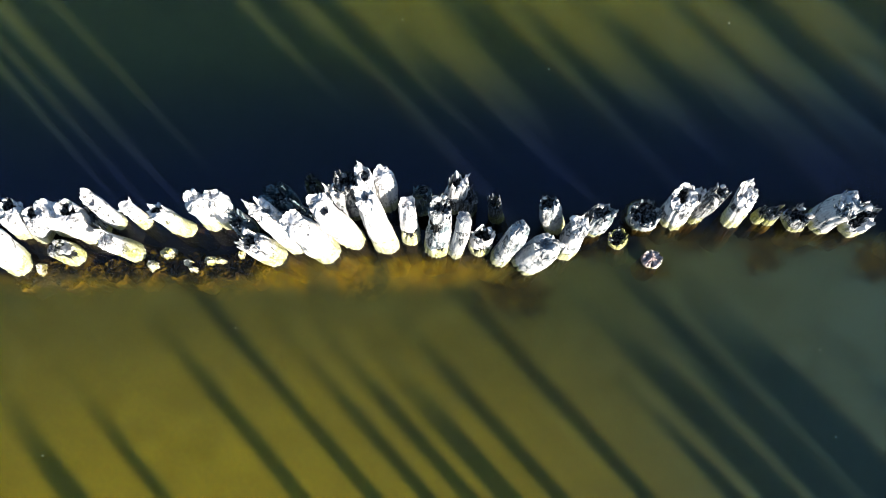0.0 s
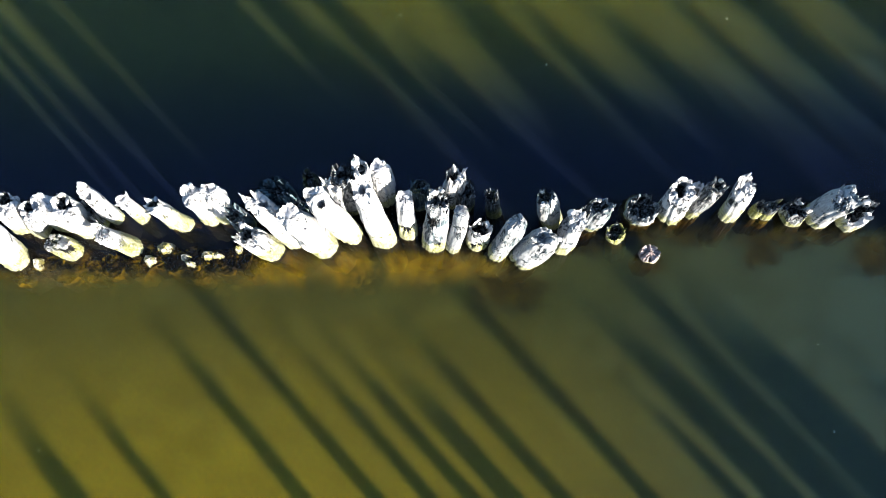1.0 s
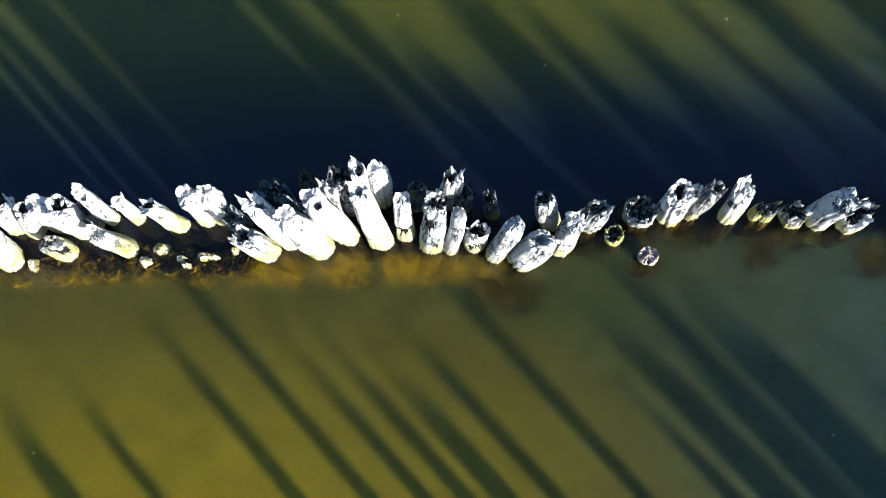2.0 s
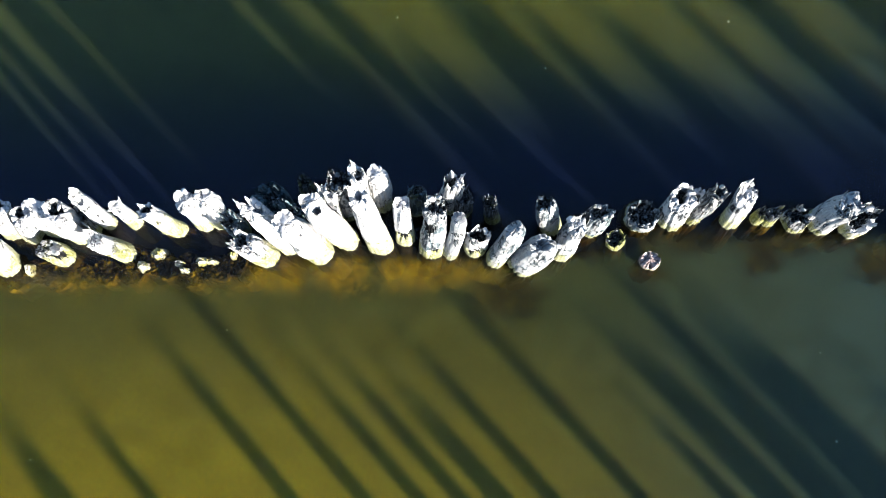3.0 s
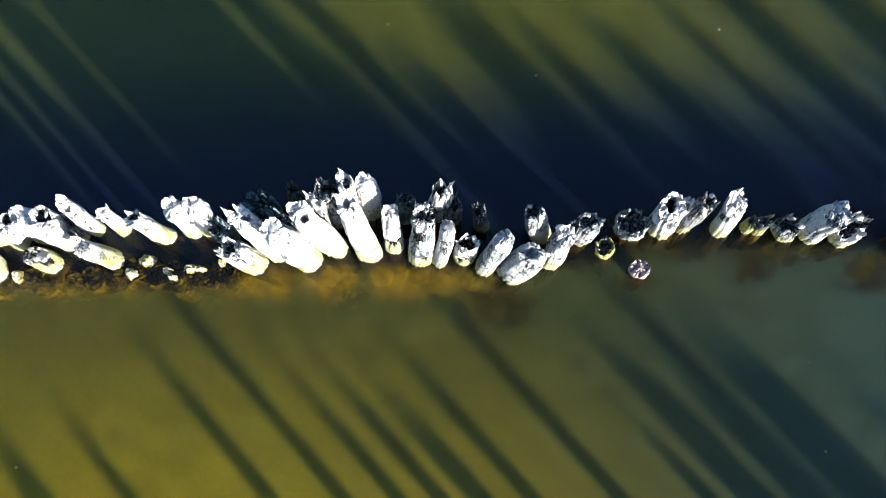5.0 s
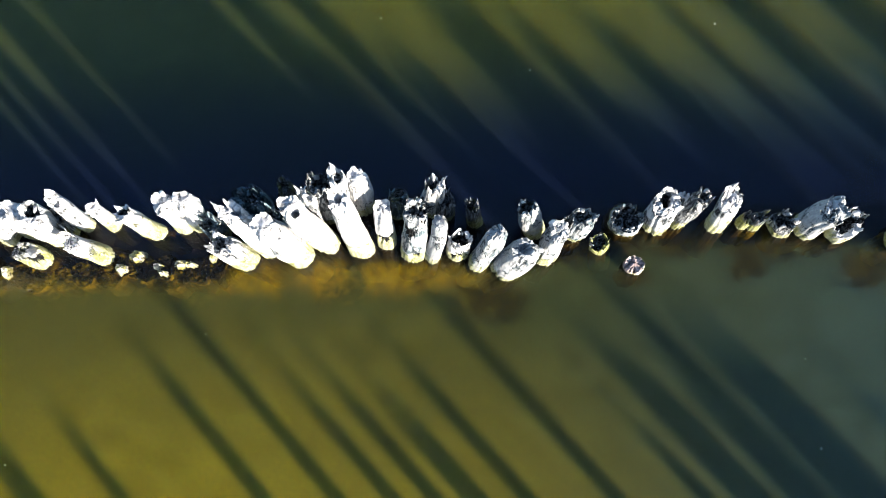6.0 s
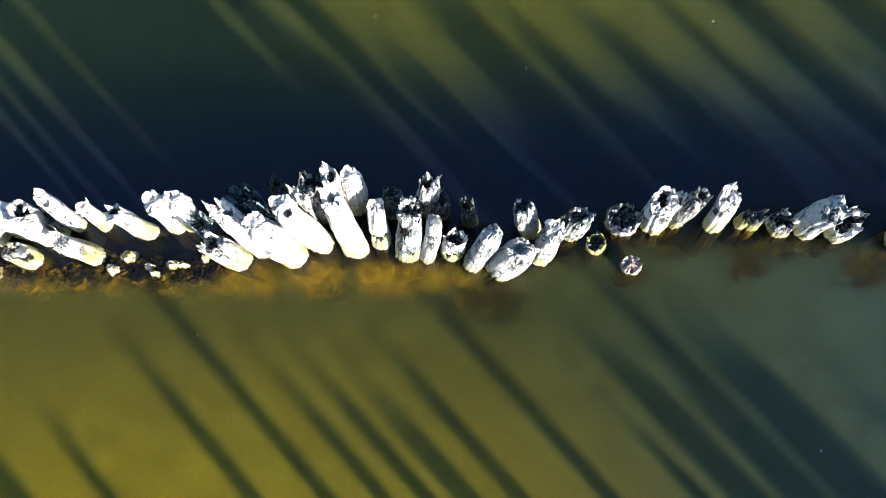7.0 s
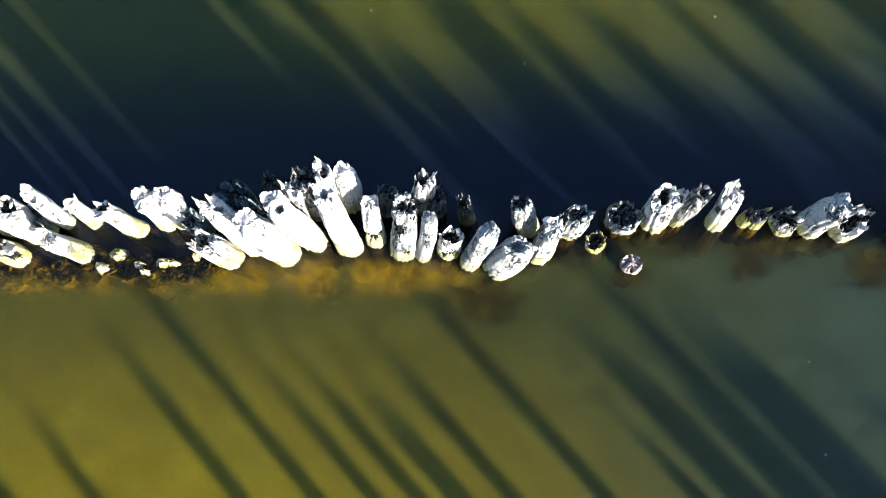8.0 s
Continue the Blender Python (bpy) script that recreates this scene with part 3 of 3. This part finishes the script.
pile(-2.90, 0.30, 0.56, 0.050, -0.07, 0.00, "dark rotten piling with a ragged unwhitened head", jag=0.08, white=0.5, hollow=0.12, wall=0.7, splinters=3, lumps=2)
pile(-2.87, -0.09, -0.07, 0.125, 0.00, 0.00, "waterlogged piling stump just under the water surface", jag=0.02, white=0.1, tide=0.02, rough=0.35, splinters=2, lumps=0, chips=0, barnacles=False, name="piling_stump")
pile(-2.78, 0.31, 0.66, 0.097, -0.16, -0.01, "pale piling with a hollow head and yellow algae", jag=0.08, white=0.85, hollow=0.1, wall=0.65, lumps=4, tide=0.62, rough=0.3)
pile(-2.68, -0.06, -0.07, 0.125, 0.00, 0.00, "waterlogged piling stump just under the water surface", jag=0.02, white=0.1, tide=0.02, rough=0.35, splinters=2, lumps=0, chips=2, barnacles=False, name="piling_stump")
pile(-2.61, -0.15, -0.12, 0.125, 0.00, 0.00, "waterlogged piling stump just under the water surface", jag=0.02, white=0.1, tide=0.02, rough=0.35, splinters=2, lumps=0, chips=0, barnacles=False, name="piling_stump")
pile(-2.50, 0.41, 0.68, 0.118, -0.05, 0.00, "thick piling with a lumpy white crusted head", jag=0.055, white=0.97, lumps=5, dome=0.05, tide=0.2, rough=0.3)
pile(-2.47, -0.09, -0.07, 0.125, 0.00, 0.00, "waterlogged piling stump just under the water surface", jag=0.02, white=0.1, tide=0.02, rough=0.35, splinters=2, lumps=0, chips=2, barnacles=False, name="piling_stump")
pile(-2.35, 0.43, 0.66, 0.122, 0.00, 0.00, "thick piling with a lumpy white crusted head", jag=0.06, white=0.97, lumps=6, dome=0.05, tide=0.2, rough=0.3)
pile(-2.34, -0.09, -0.07, 0.125, 0.00, 0.00, "waterlogged piling stump just under the water surface", jag=0.02, white=0.1, tide=0.02, rough=0.35, splinters=2, lumps=0, chips=0, barnacles=False, name="piling_stump")
pile(-2.17, -0.04, -0.07, 0.125, 0.00, 0.00, "waterlogged piling stump just under the water surface", jag=0.02, white=0.1, tide=0.02, rough=0.35, splinters=2, lumps=0, chips=1, barnacles=False, name="piling_stump")
pile(-2.11, 0.30, 0.38, 0.11, -0.05, 0.00, "dark blue-grey piling half rotted away", jag=0.12, white=0.8, slate=0.8, hollow=0.06, wall=0.7, splinters=5, lumps=1)
pile(-2.03, -0.11, -0.12, 0.125, 0.00, 0.00, "waterlogged piling stump just under the water surface", jag=0.02, white=0.1, tide=0.02, rough=0.35, splinters=2, lumps=0, chips=0, barnacles=False, name="piling_stump")
pile(-1.82, 0.02, 0.42, 0.130, -0.20, 0.02, "low broken piling with a torn white head", jag=0.12, white=0.8, hollow=0.14, wall=0.6, splinters=7, lumps=6, tide=0.3)
pile(-1.70, 0.43, 0.70, 0.186, 0.00, 0.00, "wide dark hollow piling with broken slate-grey slabs", jag=0.14, white=0.74, slate=1.0, hollow=0.05, wall=0.4, splinters=9, lumps=1, rough=2.0, slope=(-0.06, 0.06))
pile(-1.57, 0.15, 0.84, 0.126, -0.22, 0.08, "broken white piling with a ragged splintered head", jag=0.12, white=0.96, splinters=6, lumps=8, tide=0.2, pit=(0.3, 0.2, 0.35, 0.1), rough=0.6)
pile(-1.48, 0.30, 0.60, 0.099, 0.00, 0.00, "split slate-grey slab of a broken piling", jag=0.12, white=0.85, slate=1.0, hollow=0.03, wall=0.7, splinters=6, lumps=0, tide=0.04, slope=(-0.1, 0.1))
pile(-1.34, 0.61, 0.68, 0.085, 0.00, 0.00, "thin dark piling with a yellow lichen tip", jag=0.08, white=0.25, hollow=0.08, wall=0.7, splinters=4, lumps=2)
pile(-1.26, 0.08, 0.95, 0.152, -0.22, 0.00, "weathered wooden piling caked in white droppings", jag=0.03, white=0.95, dome=0.05, lumps=5, tide=0.22, rough=0.2)
pile(-1.10, 0.43, 0.92, 0.108, 0.01, 0.00, "pale broken piling with a tall standing splinter", jag=0.16, white=0.85, hollow=0.03, wall=0.5, splinters=3, lumps=4)
pile(-0.96, 0.52, 1.00, 0.122, 0.00, 0.00, "dark hollow piling with a pale chipped rim", jag=0.1, white=0.72, hollow=0.12, wall=0.85, splinters=5, lumps=3)
pile(-0.98, 0.21, 1.12, 0.134, -0.22, 0.00, "thick white domed piling with a dark hole on top", jag=0.03, white=0.98, dome=0.08, pit=(0.2, -0.3, 0.3, 0.22), lumps=3, splinters=1, tide=0.2, rough=0.35, crack_depth=0.025)
pile(-0.79, 0.55, 1.08, 0.099, 0.00, 0.00, "pale lumpy piling wedged between its neighbours", jag=0.1, white=0.88, hollow=0.05, wall=0.5, splinters=3, lumps=6)
pile(-0.62, 0.61, 0.88, 0.124, 0.00, 0.00, "smooth round piling head coated in white", jag=0.02, white=0.93, dome=0.06, splinters=0, lumps=2, rough=0.35, crack_depth=0.025)
pile(-0.615, 0.15, 0.95, 0.128, -0.17, 0.19, "tall white piling with a torn twisted head", jag=0.13, white=0.93, splinters=6, lumps=9, tide=0.25, pit=(-0.1, 0.2, 0.32, 0.14), rough=0.9)
pile(-0.35, 0.23, 0.72, 0.102, -0.01, 0.10, "slim white piling with a dark gap in its flank", jag=0.07, white=0.9, splinters=2, lumps=4, tide=0.28, holes=((-1.75, 0.24, 0.085, 0.6), (-0.9, 0.26, 0.07, 0.6)))
pile(-0.24, 0.55, 0.50, 0.105, 0.00, 0.00, "dark slate-grey piling with a worn head", jag=0.07, white=0.35, slate=0.8, hollow=0.06, wall=0.6, splinters=4, lumps=1)
pile(-0.07, 0.10, 1.00, 0.122, 0.06, 0.12, "grey-white piling with a wide rotted hollow head", jag=0.1, white=0.82, slate=0.35, hollow=0.1, wall=0.85, lumps=4, tide=0.25, slope=(0.0, 0.09), holes=((-1.35, 0.17, 0.07, 0.5), (-2.5, 0.75, 0.13, 0.25)))
pile(0.125, 0.575, 0.70, 0.108, 0.01, 0.00, "torn piling head with upright white splinters", jag=0.16, white=0.84, hollow=0.22, wall=0.75, core=(-0.45, 0.15), splinters=6, lumps=4, rough=0.9)
pile(0.12, 0.06, 0.95, 0.084, 0.10, 0.06, "slim piling with a smooth rounded white head", jag=0.015, white=0.84, slate=0.25, dome=0.03, splinters=0, lumps=0, tide=0.16, rough=0.35, grooves=0.006, crack_depth=0.0)
pile(0.25, 0.53, 0.50, 0.099, 0.00, 0.00, "dark hollow piling with a chipped grey rim", jag=0.09, white=0.5, hollow=0.08, wall=0.9, splinters=5, lumps=2)
pile(0.39, 0.10, 0.48, 0.110, 0.04, 0.00, "low hollow piling with a ragged white rim", jag=0.1, white=0.84, hollow=0.2, wall=0.8, splinters=4, lumps=5, tide=0.2, holes=((-1.3, 0.16, 0.07, 0.5), (-2.3, 0.12, 0.05, 0.5)))
pile(0.58, 0.44, 0.50, 0.081, -0.06, 0.01, "dark piling stub with one yellow algae flank", jag=0.1, white=0.35, tide=0.32, hollow=0.12, wall=0.7, lumps=1)
pile(0.62, 0.00, 0.80, 0.116, 0.15, 0.04, "leaning piling with streaked bluish-white flanks", jag=0.03, white=0.81, slate=0.35, dome=0.05, splinters=0, lumps=2, tide=0.2, rough=0.35, crack_depth=0.025)
pile(0.92, -0.05, 0.57, 0.165, 0.13, 0.00, "thick low piling with a lumpy white head", jag=0.06, white=0.85, slate=0.3, dome=0.08, pit=(-0.1, 0.2, 0.35, 0.12), lumps=4, splinters=2, tide=0.15, rough=0.2)
pile(1.20, 0.35, 0.76, 0.116, -0.12, 0.00, "hollow piling with one pale standing wall", jag=0.12, white=0.83, slate=0.4, hollow=0.12, wall=0.7, slope=(0.08, -0.05), splinters=4, lumps=3, tide=0.35)
pile(1.31, 0.07, 0.70, 0.118, 0.08, 0.05, "white-crusted piling with a lumpy rough head", jag=0.05, white=0.88, slate=0.15, dome=0.04, lumps=5, splinters=2, tide=0.15, rough=0.2)
pile(1.49, 0.30, 0.42, 0.068, 0.00, 0.00, "dark rotten piling with a ragged unwhitened head", jag=0.1, white=0.3, hollow=0.1, wall=0.7, splinters=3, lumps=1)
pile(1.62, 0.34, 0.44, 0.128, 0.06, 0.00, "low broken piling with a ragged grey head", jag=0.1, white=0.76, slate=0.35, hollow=0.05, wall=0.75, splinters=5, lumps=6, tide=0.1)
pile(1.89, 0.18, 0.09, 0.102, -0.02, 0.01, "black hollow piling stub with a yellow rim", jag=0.05, white=0.3, hollow=0.16, wall=0.9, splinters=2, lumps=2, tide=0.2)
pile(2.17, 0.45, 0.23, 0.172, -0.02, -0.05, "wide low hollow piling with a ragged pale rim", jag=0.09, white=0.76, slate=0.4, hollow=0.12, wall=0.92, splinters=6, lumps=2, tide=0.12, slope=(0.05, 0.04))
pile(2.23, -0.05, 0.08, 0.092, 0.00, 0.00, "low round pinkish-grey piling stump in the water", jag=0.05, white=0.76, rosy=1.0, slope=(0.03, 0.02), pit=(-0.1, -0.9, 0.36, 0.10), splinters=2, lumps=2, tide=0.02, rough=0.9, crack_depth=0.05)
pile(2.50, 0.45, 0.58, 0.152, -0.02, 0.00, "white piling with a round rotted hole in its head", jag=0.05, white=0.80, hollow=0.18, wall=0.55, lumps=3, tide=0.2, slope=(0.0, 0.05))
pile(2.66, 0.51, 0.50, 0.085, 0.00, 0.00, "ragged pale piling leaning on its neighbour", jag=0.1, white=0.8, hollow=0.1, wall=0.6, splinters=4, lumps=2)
pile(2.73, 0.46, 0.66, 0.100, 0.09, 0.03, "ragged piling with knotted grey-white wood", jag=0.13, white=0.66, hollow=0.15, wall=0.7, splinters=6, lumps=4, cracks=6, tide=0.2, rough=1.1)
pile(3.14, 0.43, 0.45, 0.118, 0.06, 0.10, "tall leaning piling with furrowed white flanks", jag=0.1, white=0.79, hollow=0.0, wall=0.4, splinters=4, lumps=2, cracks=8, tide=0.3, rough=0.7, slope=(-0.02, 0.03))
pile(3.40, 0.42, 0.25, 0.064, 0.00, 0.00, "small yellow-green algae covered piling stub", jag=0.09, white=0.5, tide=0.28, hollow=0.06, splinters=3, lumps=1)
pile(3.52, 0.41, 0.25, 0.076, 0.00, 0.00, "small dark green algae covered piling stub", jag=0.09, white=0.2, tide=0.2, hollow=0.06, splinters=3, lumps=1)
pile(3.81, 0.38, 0.19, 0.122, -0.02, 0.00, "low crumbling piling with a ragged dark head", jag=0.12, white=0.68, hollow=0.1, wall=0.8, splinters=6, lumps=6, tide=0.12, rough=0.9)
pile(4.09, 0.40, 0.56, 0.145, 0.09, 0.00, "thick leaning piling with streaked white flanks", jag=0.08, white=0.83, slate=0.25, dome=0.04, lumps=3, splinters=3, tide=0.12, cracks=6, rough=0.4)
pile(4.42, 0.36, 0.25, 0.150, 0.03, 0.00, "low hollow piling with a broken white rim", jag=0.12, white=0.86, hollow=0.2, wall=0.95, splinters=2, lumps=3, tide=0.2, slope=(0.08, 0.04))

# the north row goes on eastwards
EAST = "broken wooden piling with a ragged splintered head"
pile(5.02, 0.25, 0.12, 0.12, 0, 0, "small dark green algae covered piling stub", jag=0.06, white=0.2, hollow=0.06, tide=0.4, lumps=1)
for x, y, h, r in ((5.20, 0.42, 0.62, 0.085), (5.62, 0.38, 0.20, 0.12), (5.98, 0.45, 0.85, 0.13), (6.25, 0.36, 0.75, 0.12), (6.75, 0.50, 0.35, 0.11), (7.15, 0.44, 0.90, 0.13), (7.55, 0.38, 1.05, 0.13)):
    pile(x, y, h, r, 0, 0, EAST, jag=0.1, white=0.7, hollow=0.1, wall=0.6)


# the southern row of the pier, whose long shadows lie across the water
SOUTH = "weathered wooden piling of the southern pier row"
for x, y, h, r in ((-2.80, -3.60, 0.33, 0.115), (-1.93, -3.55, 0.38, 0.066), (-0.47, -3.62, 0.60, 0.082), (0.25, -3.58, 0.88, 0.078), (0.83, -3.62, 0.49, 0.078),
                   (1.27, -3.64, 0.53, 0.078), (1.60, -3.55, 0.44, 0.110), (2.17, -3.60, 0.59, 0.075), (3.08, -3.62, 0.81, 0.078),
                   (3.95, -3.60, 0.38, 0.075), (4.36, -3.60, 0.64, 0.100), (4.57, -3.66, 0.56, 0.100), (4.87, -3.58, 0.55, 0.095), (5.07, -3.62, 0.83, 0.100),
                   (5.44, -3.60, 0.66, 0.120), (5.68, -3.56, 0.62, 0.130), (6.60, -3.60, 0.40, 0.12)):
    pile(x, y, h, r, 0, 0, SOUTH, jag=0.06, white=0.8, group="southern pier pilings")


# flecks of foam and down that float on the water
def fleck(x, y, size):
    rg = random.Random(int(x * 100))
    bm = lump(rg, 0, 0, 0, size)
    me = bpy.data.meshes.new("floating_fleck")
    bm.to_mesh(me)
    bm.free()
    me.materials.append(LIME)
    ob = tagged(new("floating_fleck", me), "small white fleck of down floating on the water", "fleck", "floating flecks")
    ob.location = (x, y, 0.002)
    ob.scale.z = 0.4


for x, y in ((-0.47, 2.83), (3.30, 2.78), (3.95, -1.02), (4.02, -1.92), (-2.2, -0.78), (-4.1, -2.1), (1.2, 2.2)):
    fleck(x, y, 0.010)
